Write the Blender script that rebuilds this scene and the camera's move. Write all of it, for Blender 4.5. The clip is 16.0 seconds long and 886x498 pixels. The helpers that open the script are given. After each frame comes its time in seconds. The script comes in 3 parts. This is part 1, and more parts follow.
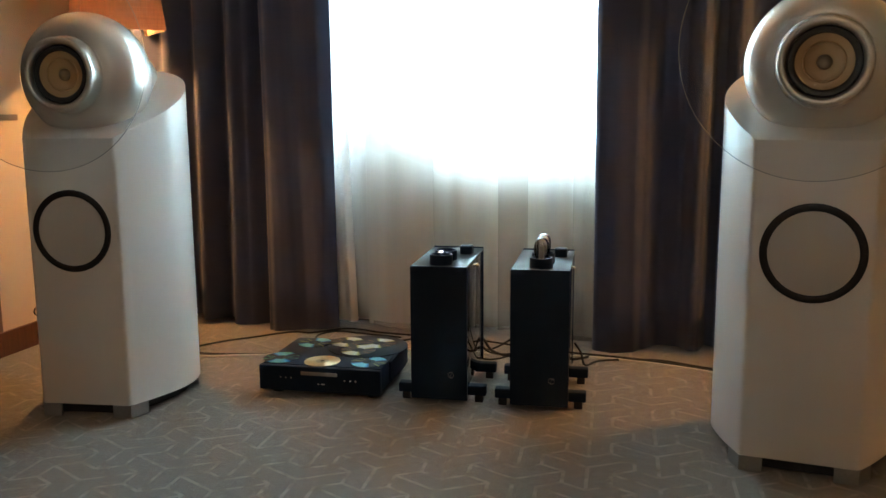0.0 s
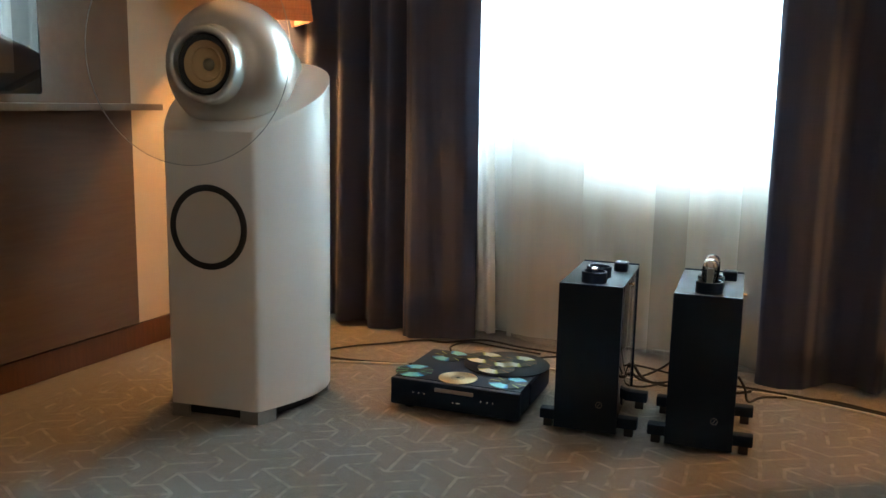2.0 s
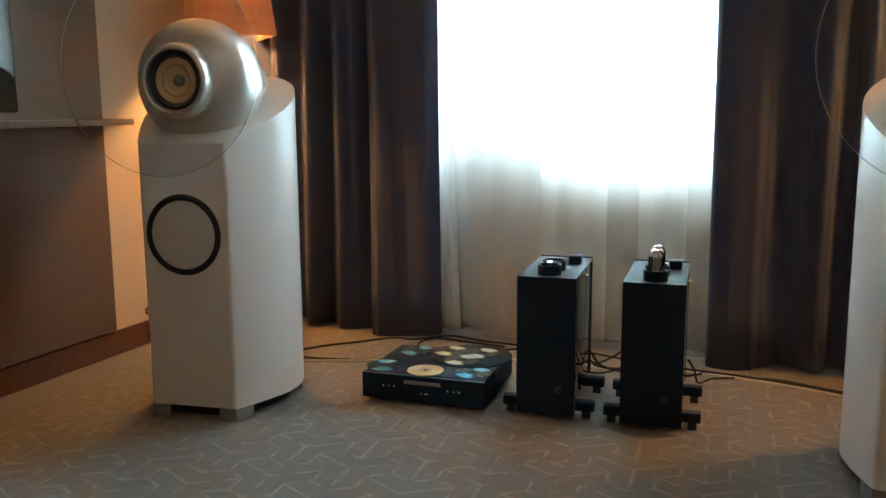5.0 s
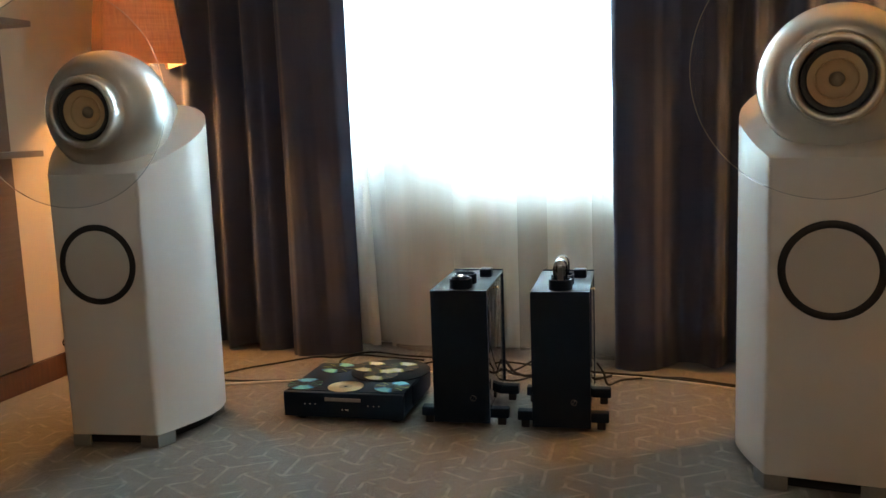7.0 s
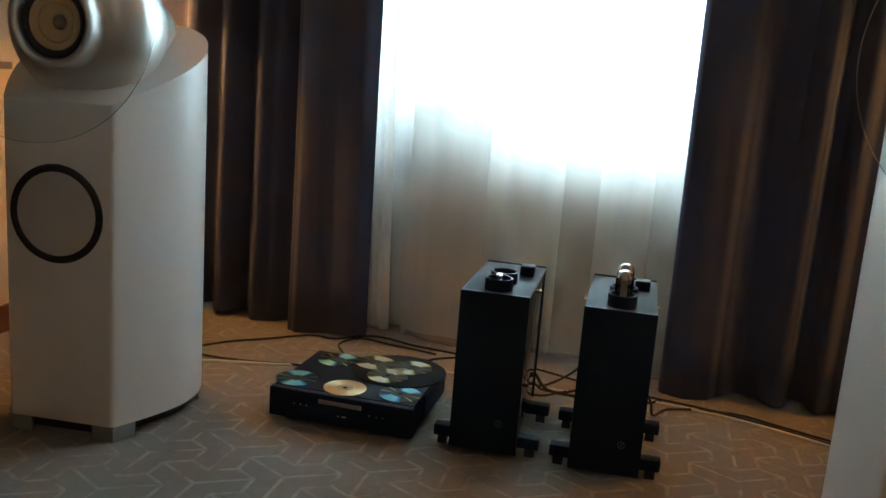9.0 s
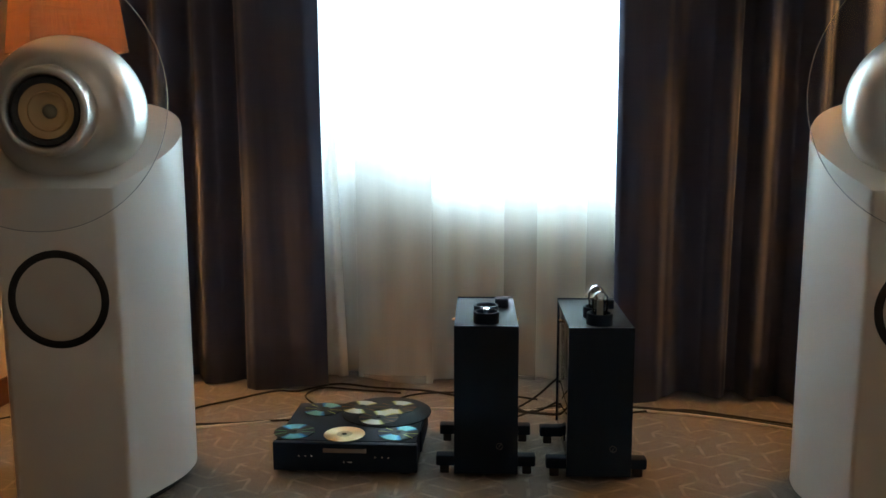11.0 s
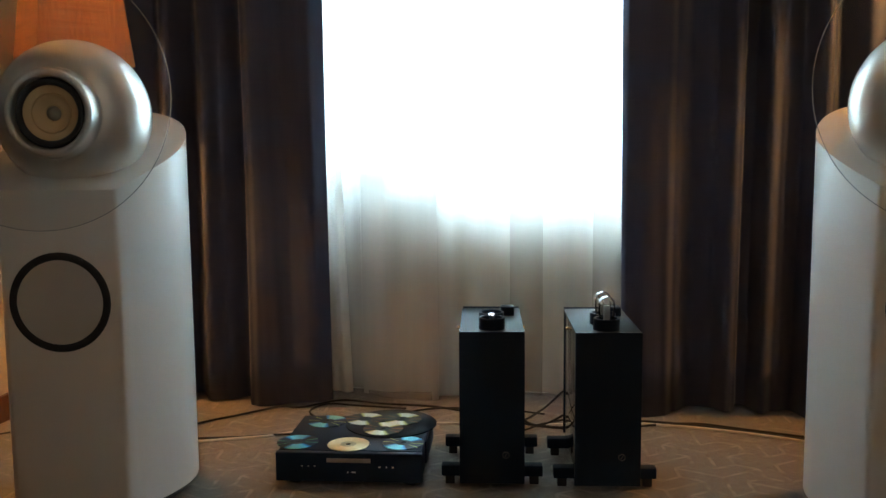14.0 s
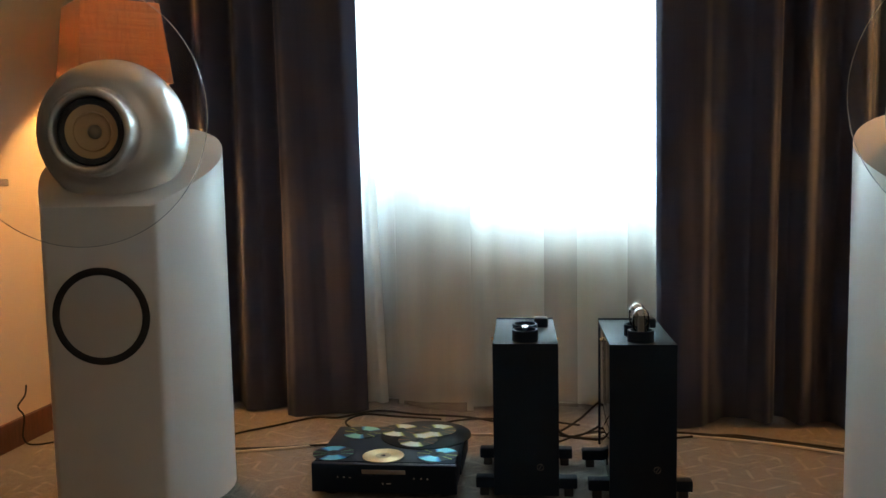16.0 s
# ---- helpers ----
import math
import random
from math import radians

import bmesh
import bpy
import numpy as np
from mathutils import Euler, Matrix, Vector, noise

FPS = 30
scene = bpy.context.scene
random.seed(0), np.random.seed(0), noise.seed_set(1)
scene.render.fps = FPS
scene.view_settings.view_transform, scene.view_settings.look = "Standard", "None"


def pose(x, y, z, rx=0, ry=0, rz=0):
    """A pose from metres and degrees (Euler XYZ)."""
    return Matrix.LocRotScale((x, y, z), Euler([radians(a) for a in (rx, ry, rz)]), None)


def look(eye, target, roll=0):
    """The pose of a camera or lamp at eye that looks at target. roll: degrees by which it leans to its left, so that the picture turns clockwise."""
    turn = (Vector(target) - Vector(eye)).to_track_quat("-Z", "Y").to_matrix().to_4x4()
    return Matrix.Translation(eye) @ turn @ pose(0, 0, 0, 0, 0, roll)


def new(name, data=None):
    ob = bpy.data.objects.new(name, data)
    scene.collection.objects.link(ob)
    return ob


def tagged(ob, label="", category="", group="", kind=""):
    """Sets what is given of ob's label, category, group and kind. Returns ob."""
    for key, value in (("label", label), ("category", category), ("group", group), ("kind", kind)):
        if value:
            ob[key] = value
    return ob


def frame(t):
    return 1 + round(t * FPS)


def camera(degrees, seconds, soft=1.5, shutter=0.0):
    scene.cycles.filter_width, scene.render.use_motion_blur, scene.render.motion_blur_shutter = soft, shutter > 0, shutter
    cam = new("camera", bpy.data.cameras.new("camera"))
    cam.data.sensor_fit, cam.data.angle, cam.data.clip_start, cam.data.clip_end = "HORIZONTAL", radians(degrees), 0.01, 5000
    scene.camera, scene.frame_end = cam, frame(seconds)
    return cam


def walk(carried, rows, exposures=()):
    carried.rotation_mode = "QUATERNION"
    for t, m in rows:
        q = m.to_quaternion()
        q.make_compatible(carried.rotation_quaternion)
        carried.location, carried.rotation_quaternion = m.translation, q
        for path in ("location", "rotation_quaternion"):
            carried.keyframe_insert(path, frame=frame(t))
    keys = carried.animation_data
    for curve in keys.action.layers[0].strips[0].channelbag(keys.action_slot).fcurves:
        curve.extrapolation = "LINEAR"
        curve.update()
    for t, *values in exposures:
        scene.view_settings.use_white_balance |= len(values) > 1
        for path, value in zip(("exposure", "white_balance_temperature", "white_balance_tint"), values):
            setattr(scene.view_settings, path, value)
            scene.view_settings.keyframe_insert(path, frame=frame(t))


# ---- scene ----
cam = camera(53.6, 16.0)
PATH = [
    (0, (0.685, 0.766, 0.937), (0.16, 2.668, 0.612), -0.4),
    (0.5, (0.678, 0.813, 0.948), (0.062, 2.689, 0.633), -1.9),
    (1, (0.592, 0.939, 0.947), (-0.166, 2.768, 0.667), -0.2),
    (1.5, (0.56, 0.98, 0.935), (-0.234, 2.788, 0.622), 1.1),
    (2, (0.554, 0.964, 0.94), (-0.244, 2.768, 0.609), 1.1),
    (2.5, (0.553, 0.963, 0.939), (-0.229, 2.773, 0.602), 1.1),
    (3, (0.547, 0.954, 0.947), (-0.221, 2.768, 0.603), 1.1),
    (3.2, (0.549, 0.952, 0.946), (-0.213, 2.768, 0.6), 1.1),
    (5.3, (0.655, 0.797, 0.949), (-0.067, 2.634, 0.633), -0.8),
    (5.5, (0.673, 0.779, 0.959), (-0.033, 2.622, 0.642), -1.0),
    (6, (0.713, 0.755, 0.967), (0.056, 2.621, 0.673), -2.3),
    (6.5, (0.71, 0.757, 0.965), (0.098, 2.64, 0.679), -2.4),
    (7, (0.707, 0.756, 0.964), (0.127, 2.648, 0.677), -2.1),
    (7.5, (0.714, 0.761, 0.961), (0.136, 2.654, 0.671), -2.1),
    (8, (0.692, 0.823, 0.961), (0.047, 2.7, 0.71), -1.6),
    (8.5, (0.601, 1.087, 0.959), (-0.07, 2.949, 0.669), 1.3),
    (8.7, (0.543, 1.229, 0.977), (-0.094, 3.084, 0.585), 3.1),
    (10.8, (0.116, 1.005, 1.007), (-0.099, 2.966, 0.675), -0.4),
    (11, (0.128, 0.977, 1.019), (-0.108, 2.94, 0.716), -0.2),
    (11.5, (0.13, 0.937, 1.004), (-0.126, 2.905, 0.757), -0.3),
    (12, (0.131, 0.952, 1.001), (-0.16, 2.913, 0.737), -0.3),
    (12.5, (0.131, 0.962, 1.0), (-0.15, 2.922, 0.723), -0.3),
    (13, (0.118, 0.954, 0.993), (-0.168, 2.916, 0.729), -0.9),
    (13.5, (0.114, 0.964, 0.958), (-0.18, 2.928, 0.723), -0.9),
    (14, (0.135, 0.984, 0.926), (-0.119, 2.956, 0.71), -0.5),
    (14.5, (0.139, 0.979, 0.937), (-0.119, 2.95, 0.717), -0.9),
    (15, (0.136, 0.97, 0.937), (-0.153, 2.938, 0.727), -1.3),
    (15.5, (0.142, 0.98, 0.943), (-0.149, 2.948, 0.742), -1.4),
    (16, (0.147, 0.976, 0.942), (-0.19, 2.937, 0.743), -1.1),
]
EXPOSURE = [(0.0, 0.57), (3.2, 0.57), (7.5, 0.57), (8.0, 0.5), (8.5, -0.05), (8.7, -0.05), (10.8, 0.15), (11.0, 0.1),
            (11.2, -0.35), (11.5, -0.75), (12.1, -0.65), (12.5, 0.13), (16.0, 0.14)]
walk(cam, [(t, look(eye, target, roll)) for t, eye, target, roll in PATH], EXPOSURE)


# ---- world and light ----
SKY, LAMP = 58.0, 205.0

world = bpy.data.worlds.new("sky")
world.use_nodes = True
scene.world = world
wn = world.node_tree.nodes
sky = wn.new("ShaderNodeTexSky")
sky.sky_type, sky.sun_disc = "NISHITA", False
sky.sun_elevation, sky.sun_rotation = radians(50), radians(120)
world.node_tree.links.new(sky.outputs[0], wn["Background"].inputs[0])
wn["Background"].inputs[1].default_value = 0.1


def bulb_light(x, y, z, watts):
    data = bpy.data.lights.new("bulb_light", "POINT")
    data.energy, data.color, data.shadow_soft_size = watts, (1.0, 0.46, 0.135), 0.035
    ob = new("bulb_light", data)
    ob.location = (x, y, z)
    return ob


# ---- materials ----
class Mat:
    """A node material with a Principled shader and some shortcuts."""

    def __init__(self, name, color=(0.5, 0.5, 0.5), rough=0.5, metal=0.0, **more):
        self.m = bpy.data.materials.new(name)
        self.m.use_nodes = True
        self.n, self.l = self.m.node_tree.nodes, self.m.node_tree.links
        self.p = self.n["Principled BSDF"]
        self.out = self.n["Material Output"]
        self.set("Base Color", (*color, 1)), self.set("Roughness", rough), self.set("Metallic", metal)
        for k, v in more.items():
            self.set(k.replace("_", " "), v)

    def set(self, key, value):
        self.p.inputs[key].default_value = value

    def add(self, kind, **values):
        node = self.n.new("ShaderNode" + kind)
        for k, v in values.items():
            node.inputs[k.replace("_", " ")].default_value = v
        return node

    def link(self, a, b):
        self.l.new(a, b)

    def coord(self, which="Object", scale=(1, 1, 1), turn=(0, 0, 0)):
        c, mp = self.n.new("ShaderNodeTexCoord"), self.n.new("ShaderNodeMapping")
        mp.inputs["Scale"].default_value, mp.inputs["Rotation"].default_value = scale, turn
        self.link(c.outputs[which], mp.inputs["Vector"])
        return mp.outputs[0]

    def noise(self, scale, detail=3.0, rough=0.55, stretch=(1, 1, 1)):
        t = self.add("TexNoise", Scale=scale, Detail=detail, Roughness=rough)
        self.link(self.coord(scale=stretch), t.inputs["Vector"])
        return t.outputs["Fac"]

    def ramp(self, fac, stops):
        r = self.n.new("ShaderNodeValToRGB")
        while len(r.color_ramp.elements) < len(stops):
            r.color_ramp.elements.new(0.5)
        for e, (at, c) in zip(r.color_ramp.elements, stops):
            e.position, e.color = at, (*c, 1) if len(c) == 3 else c
        self.link(fac, r.inputs[0])
        return r.outputs["Color"]

    def mix(self, fac, a, b, how="MIX"):
        x = self.n.new("ShaderNodeMix")
        x.data_type, x.blend_type = "RGBA", how
        for sock, v in ((0, fac), (6, a), (7, b)):
            if isinstance(v, (int, float)):
                x.inputs[sock].default_value = v
            elif isinstance(v, tuple):
                x.inputs[sock].default_value = (*v, 1)
            else:
                self.link(v, x.inputs[sock])
        return x.outputs[2]

    def color(self, sock):
        self.link(sock, self.p.inputs["Base Color"])

    def rough(self, fac, lo, hi):
        m = self.add("MapRange", To_Min=lo, To_Max=hi)
        self.link(fac, m.inputs[0])
        self.link(m.outputs[0], self.p.inputs["Roughness"])

    def bump(self, height, strength, distance=0.002):
        b = self.add("Bump", Strength=strength, Distance=distance)
        self.link(height, b.inputs["Height"])
        self.link(b.outputs[0], self.p.inputs["Normal"])


def varied(name, a, b, rough=(0.4, 0.6), scale=8.0, fine=120.0, bump=0.1, metal=0.0, stretch=(1, 1, 1), dist=0.002, **more):
    """Two tones at a large scale, fine grain in relief and gloss."""
    m = Mat(name, a, rough[0], metal, **more)
    big, small = m.noise(scale, 4, stretch=stretch), m.noise(fine, 3, stretch=stretch)
    m.color(m.mix(small, m.mix(big, a, b), tuple(0.86 * c for c in a)))
    m.rough(small, *rough)
    if bump:
        m.bump(small, bump, dist)
    return m


def carpet_material():
    m = Mat("carpet", rough=0.95)
    big, mid, small = m.noise(2.2, 4), m.noise(30, 3), m.noise(420, 2)
    c = m.mix(big, (0.135, 0.118, 0.102), (0.19, 0.168, 0.147))
    c = m.mix(m.ramp(mid, ((0.35, (0, 0, 0)), (0.7, (1, 1, 1)))), c, (0.118, 0.103, 0.089))
    m.color(m.mix(small, c, m.mix(0.5, c, (0.24, 0.215, 0.188))))
    m.bump(small, 0.55, 0.004)
    m.set("Sheen Weight", 0.25)
    return m.m


def carpet_line_material():
    m = Mat("carpet_line", rough=0.95)
    small = m.noise(300, 2)
    worn = m.ramp(m.noise(22, 3), ((0.34, (0, 0, 0)), (0.6, (1, 1, 1))))
    m.color(m.mix(worn, (0.21, 0.187, 0.162), m.mix(small, (0.30, 0.275, 0.242), (0.38, 0.35, 0.31))))
    return m.m


def wood_material(name, a, b, rough, stretch=(1, 14, 1)):
    m = Mat(name, a, rough)
    grain = m.noise(5, 6, 0.65, stretch)
    m.color(m.mix(m.ramp(grain, ((0.3, (0, 0, 0)), (0.7, (1, 1, 1)))), a, b))
    m.rough(m.noise(60, 2), rough - 0.06, rough + 0.1)
    m.bump(grain, 0.08, 0.001)
    return m.m


def weave_material(name, a, b, density, through_light, rough=0.9, sheen=0.2):
    """Woven cloth: crossed threads, tone from thread to thread, and light that comes through."""
    m = Mat(name, a, rough)
    m.set("Sheen Weight", sheen)
    warp, weft, slub = m.noise(density, 2, stretch=(1, 1, 0.02)), m.noise(density, 2, stretch=(0.03, 0.03, 1)), m.noise(6, 4)
    threads = m.mix(0.5, warp, weft)
    tone = m.ramp(threads, ((0.38, (0, 0, 0)), (0.62, (1, 1, 1))))
    c = m.mix(slub, m.mix(tone, a, b), m.mix(0.5, a, b))
    m.color(c)
    m.bump(threads, 0.3, 0.001)
    if through_light:
        t, mixer = m.add("BsdfTranslucent"), m.add("MixShader", Fac=through_light)
        m.link(c, t.inputs[0]), m.link(m.p.outputs[0], mixer.inputs[1]), m.link(t.outputs[0], mixer.inputs[2])
        m.link(mixer.outputs[0], m.out.inputs[0])
    return m.m


def sheer_material(name, open_share, through_share=0.15):
    """Thin voile: most of the light goes between the threads, some is scattered on through."""
    m = Mat(name, (0.86, 0.83, 0.76), 0.9)
    warp, weft = m.noise(700, 2, stretch=(1, 1, 0.02)), m.noise(700, 2, stretch=(0.03, 0.03, 1))
    slub = m.noise(9, 3, stretch=(3, 3, 0.15))
    c = m.mix(slub, (0.92, 0.885, 0.825), (0.87, 0.835, 0.775))
    m.color(c)
    t, clear = m.add("BsdfTranslucent"), m.add("BsdfTransparent", Color=(1, 1, 1, 1))
    cloth, mixer = m.add("MixShader", Fac=through_share), m.add("MixShader")
    m.link(c, t.inputs[0]), m.link(m.p.outputs[0], cloth.inputs[1]), m.link(t.outputs[0], cloth.inputs[2])
    share = m.add("MapRange", To_Min=open_share - 0.06, To_Max=open_share + 0.06)
    m.link(m.mix(0.5, m.mix(0.5, warp, weft), slub), share.inputs[0])
    m.link(share.outputs[0], mixer.inputs[0])
    m.link(cloth.outputs[0], mixer.inputs[1]), m.link(clear.outputs[0], mixer.inputs[2])
    m.link(mixer.outputs[0], m.out.inputs[0])
    return m.m


def clear_material(name, tint, gloss):
    """Clear sheet: light goes straight through, with a thin reflection."""
    m = Mat(name, tint, 0.02)
    clear, shine, mixer, f = m.add("BsdfTransparent", Color=(*tint, 1)), m.add("BsdfGlossy", Roughness=0.02), m.add("MixShader"), m.add("Fresnel", IOR=gloss)
    m.link(f.outputs[0], mixer.inputs[0]), m.link(clear.outputs[0], mixer.inputs[1]), m.link(shine.outputs[0], mixer.inputs[2])
    m.link(mixer.outputs[0], m.out.inputs[0])
    return m.m


def glow_material(name, stops, strength):
    """A plain sky and distance that glows, graded from bottom to top."""
    m = Mat(name)
    sep = m.add("SeparateXYZ")
    m.link(m.coord("Generated"), sep.inputs[0])
    e = m.add("Emission", Strength=strength)
    m.link(m.ramp(sep.outputs[2], stops), e.inputs[0])
    m.link(e.outputs[0], m.out.inputs[0])
    return m.m


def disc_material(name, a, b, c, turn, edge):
    """Pressed disc: metal under lacquer, grooves that drag the light into fans, reflections painted as tinted wedges
    round the disc.
    """
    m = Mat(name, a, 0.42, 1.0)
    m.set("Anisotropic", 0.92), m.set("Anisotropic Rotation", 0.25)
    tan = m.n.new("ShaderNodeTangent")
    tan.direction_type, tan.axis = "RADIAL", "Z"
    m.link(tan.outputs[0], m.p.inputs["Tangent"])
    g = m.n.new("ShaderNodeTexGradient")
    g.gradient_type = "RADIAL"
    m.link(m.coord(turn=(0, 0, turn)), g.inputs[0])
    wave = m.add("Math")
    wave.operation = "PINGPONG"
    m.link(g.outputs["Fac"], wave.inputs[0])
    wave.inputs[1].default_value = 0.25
    # bright wedges and thin streaks are painted reflections, with dark between
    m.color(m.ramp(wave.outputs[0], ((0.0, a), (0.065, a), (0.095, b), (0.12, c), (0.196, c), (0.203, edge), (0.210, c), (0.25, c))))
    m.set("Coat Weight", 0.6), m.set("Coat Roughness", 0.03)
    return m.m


CARPET, CARPET_LINE = carpet_material(), carpet_line_material()
WALL = varied("wall_paint", (0.72, 0.60, 0.45), (0.76, 0.64, 0.49), (0.8, 0.95), 1.5, 260, 0.12).m
WHITE_WALL = varied("pale_paint", (0.66, 0.61, 0.53), (0.70, 0.65, 0.57), (0.8, 0.95), 1.5, 260, 0.1).m
CEILING = varied("ceiling_paint", (0.78, 0.76, 0.72), (0.8, 0.78, 0.74), (0.85, 0.95), 1.5, 260, 0.1).m
BASEBOARD = wood_material("baseboard_wood", (0.10, 0.042, 0.024), (0.15, 0.062, 0.033), 0.5)
PANEL = wood_material("panel_veneer", (0.125, 0.085, 0.066), (0.155, 0.108, 0.084), 0.55, (1, 1, 12))
# glossier than the lower panel; its lighter base also holds painted lamp light
PANEL_GLOSS_LIT = varied("panel_lacquer_lit", (0.26, 0.185, 0.14), (0.29, 0.207, 0.157), (0.12, 0.16), 2.0, 30, 0.0, Specular_IOR_Level=0.4).m
SHELF = wood_material("shelf_laminate", (0.20, 0.165, 0.135), (0.24, 0.195, 0.16), 0.4)
CABINET = varied("white_lacquer", (0.82, 0.765, 0.71), (0.85, 0.795, 0.735), (0.26, 0.36), 2.5, 380, 0.03, Coat_Weight=0.25, Coat_Roughness=0.12).m
WOOFER = varied("white_cone", (0.64, 0.60, 0.55), (0.68, 0.64, 0.58), (0.45, 0.6), 5, 500, 0.12).m
RUBBER = varied("black_rubber", (0.014, 0.014, 0.016), (0.02, 0.02, 0.022), (0.5, 0.65), 20, 300, 0.08).m
SILVER = varied("brushed_aluminium", (0.76, 0.725, 0.68), (0.82, 0.785, 0.74), (0.36, 0.43), 3, 90, 0.0, metal=0.88, Coat_Weight=0.5, Coat_Roughness=0.07).m
STEEL = varied("grey_steel", (0.34, 0.33, 0.31), (0.4, 0.39, 0.37), (0.4, 0.55), 10, 200, 0.08, metal=0.6).m
BRASS = Mat("polished_brass", (0.80, 0.58, 0.34), 0.2, 1.0).m
CHROME = Mat("chrome", (0.86, 0.85, 0.83), 0.08, 1.0).m
CONE = varied("woven_tan_cone", (0.54, 0.30, 0.125), (0.62, 0.365, 0.16), (0.55, 0.75), 12, 420, 0.3).m
DUST_CAP = varied("grey_dust_cap", (0.27, 0.205, 0.13), (0.31, 0.235, 0.15), (0.5, 0.7), 20, 400, 0.2).m
ACRYLIC = clear_material("clear_acrylic", (0.965, 0.972, 0.97), 1.3)
# white, part-clear colour paints the window's glint on the rim
ACRYLIC_RIM_GLINT = Mat("acrylic_rim_glint", (0.9, 0.92, 0.92), 0.12, Alpha=0.36).m
GLASS = clear_material("window_glass", (0.97, 0.985, 0.98), 1.4)
# black finish with window haze painted in as a blue lift
BLACK = varied("black_anodised_hazed", (0.010, 0.020, 0.038), (0.014, 0.027, 0.048), (0.5, 0.6), 8, 500, 0.03, Specular_IOR_Level=0.14).m
BLACK_GLOSS = varied("black_gloss", (0.010, 0.012, 0.015), (0.014, 0.016, 0.02), (0.02, 0.045), 8, 300, 0.0, Specular_IOR_Level=1.0).m
BLACK_TOP = varied("black_top_plate", (0.014, 0.020, 0.026), (0.020, 0.027, 0.034), (0.42, 0.5), 8, 400, 0.02, Specular_IOR_Level=0.04).m
SCREEN = Mat("screen_glass", (0.016, 0.015, 0.014), 0.03, Specular_IOR_Level=1.0, IOR=1.9).m
DISPLAY = Mat("display_window", (0.30, 0.26, 0.22), 0.3).m
DULL_MARK = Mat("dull_mark", (0.12, 0.12, 0.12), 0.4, 0.6).m
LIGHT_MARK = Mat("pale_print", (0.55, 0.55, 0.55), 0.5).m
TUBE_GLASS = clear_material("tube_glass", (0.90, 0.89, 0.88), 1.25)
SILL_BLOCK = varied("guessed_block_grey", (0.36, 0.39, 0.42), (0.42, 0.45, 0.48), (0.6, 0.8), 6, 200, 0.05).m
GETTER = varied("getter_silver", (0.42, 0.42, 0.43), (0.52, 0.52, 0.53), (0.2, 0.3), 60, 300, 0.0, metal=1.0).m
# blue in the curtain colour stands in for glare from the bright window
CURTAIN = weave_material("curtain_glare_tint", (0.042, 0.056, 0.118), (0.060, 0.072, 0.136), 380, 0.02, 0.85, 0.14)
SHADE = weave_material("lamp_linen", (0.31, 0.185, 0.125), (0.49, 0.315, 0.22), 150, 0.44)
SHEER, SHEER_DENSE = sheer_material("sheer_voile", 0.53, 0.14), sheer_material("sheer_double", 0.52, 0.10)
SHEER_FOLD = sheer_material("sheer_fold", 0.80, 0.14)
SHEER_EDGE, SHEER_HEM = sheer_material("sheer_gathered", 0.22, 0.36), sheer_material("sheer_hem", 0.74, 0.2)
WINDOW_WHITE = varied("window_enamel", (0.76, 0.76, 0.74), (0.8, 0.8, 0.78), (0.3, 0.45), 5, 300, 0.03).m
CABLE_BLACK = varied("black_cable", (0.014, 0.013, 0.013), (0.022, 0.02, 0.02), (0.5, 0.7), 40, 600, 0.3).m
CABLE_WHITE = varied("white_cable", (0.60, 0.57, 0.50), (0.66, 0.63, 0.56), (0.4, 0.55), 40, 400, 0.05).m
SKY_GLOW = glow_material("bright_distance", ((0.0, (0.004, 0.006, 0.007)), (0.352, (0.009, 0.014, 0.016)), (0.366, (0.035, 0.055, 0.062)), (0.392, (0.05, 0.085, 0.105)), (0.41, (0.11, 0.20, 0.26)), (0.44, (0.34, 0.54, 0.66)), (0.6, (0.44, 0.62, 0.74)), (1.0, (0.48, 0.66, 0.78))), SKY)
# glow of the unseen fill light behind the camera
FILL_GLOW = glow_material("warm_fill_glow", ((0.0, (1.0, 0.74, 0.52)), (1.0, (1.0, 0.74, 0.52))), 16.0)
BULB = glow_material("lit_bulb", ((0.0, (1.0, 0.62, 0.26)), (1.0, (1.0, 0.66, 0.3))), 14.0)

# ---- mesh tools ----
def mesh_object(name, bm, material, smooth=40, parent=None, label=""):
    bmesh.ops.recalc_face_normals(bm, faces=bm.faces[:])
    data = bpy.data.meshes.new(name)
    bm.to_mesh(data)
    bm.free()
    for m in material if isinstance(material, (list, tuple)) else [material]:
        data.materials.append(m)
    if smooth:
        data.shade_smooth()
        data.set_sharp_from_angle(angle=radians(smooth))
    ob = new(name, data)
    if parent:
        ob.parent = parent
    return tagged(ob, label)


def part(name, bm, material, parent, label="", smooth=40):
    """One bmesh as one mesh under a thing or a part."""
    return mesh_object(name, bm, material, smooth, parent, label)


def thing(name, m, label, category, group="", kind=""):
    ob = new(name)
    ob.empty_display_size = 0.1
    ob.matrix_basis = m
    return tagged(ob, label, category, group, kind)


def box(x0, x1, y0, y1, z0, z1, bevel=0.0, bm=None, segments=2):
    bm = bm or bmesh.new()
    made = bmesh.ops.create_cube(bm, size=1, matrix=Matrix.LocRotScale(((x0 + x1) / 2, (y0 + y1) / 2, (z0 + z1) / 2), None, (x1 - x0, y1 - y0, z1 - z0)))
    if bevel:
        edges = list({e for v in made["verts"] for e in v.link_edges})
        bmesh.ops.bevel(bm, geom=edges, offset=bevel, segments=segments, affect="EDGES", profile=0.6)
    return bm


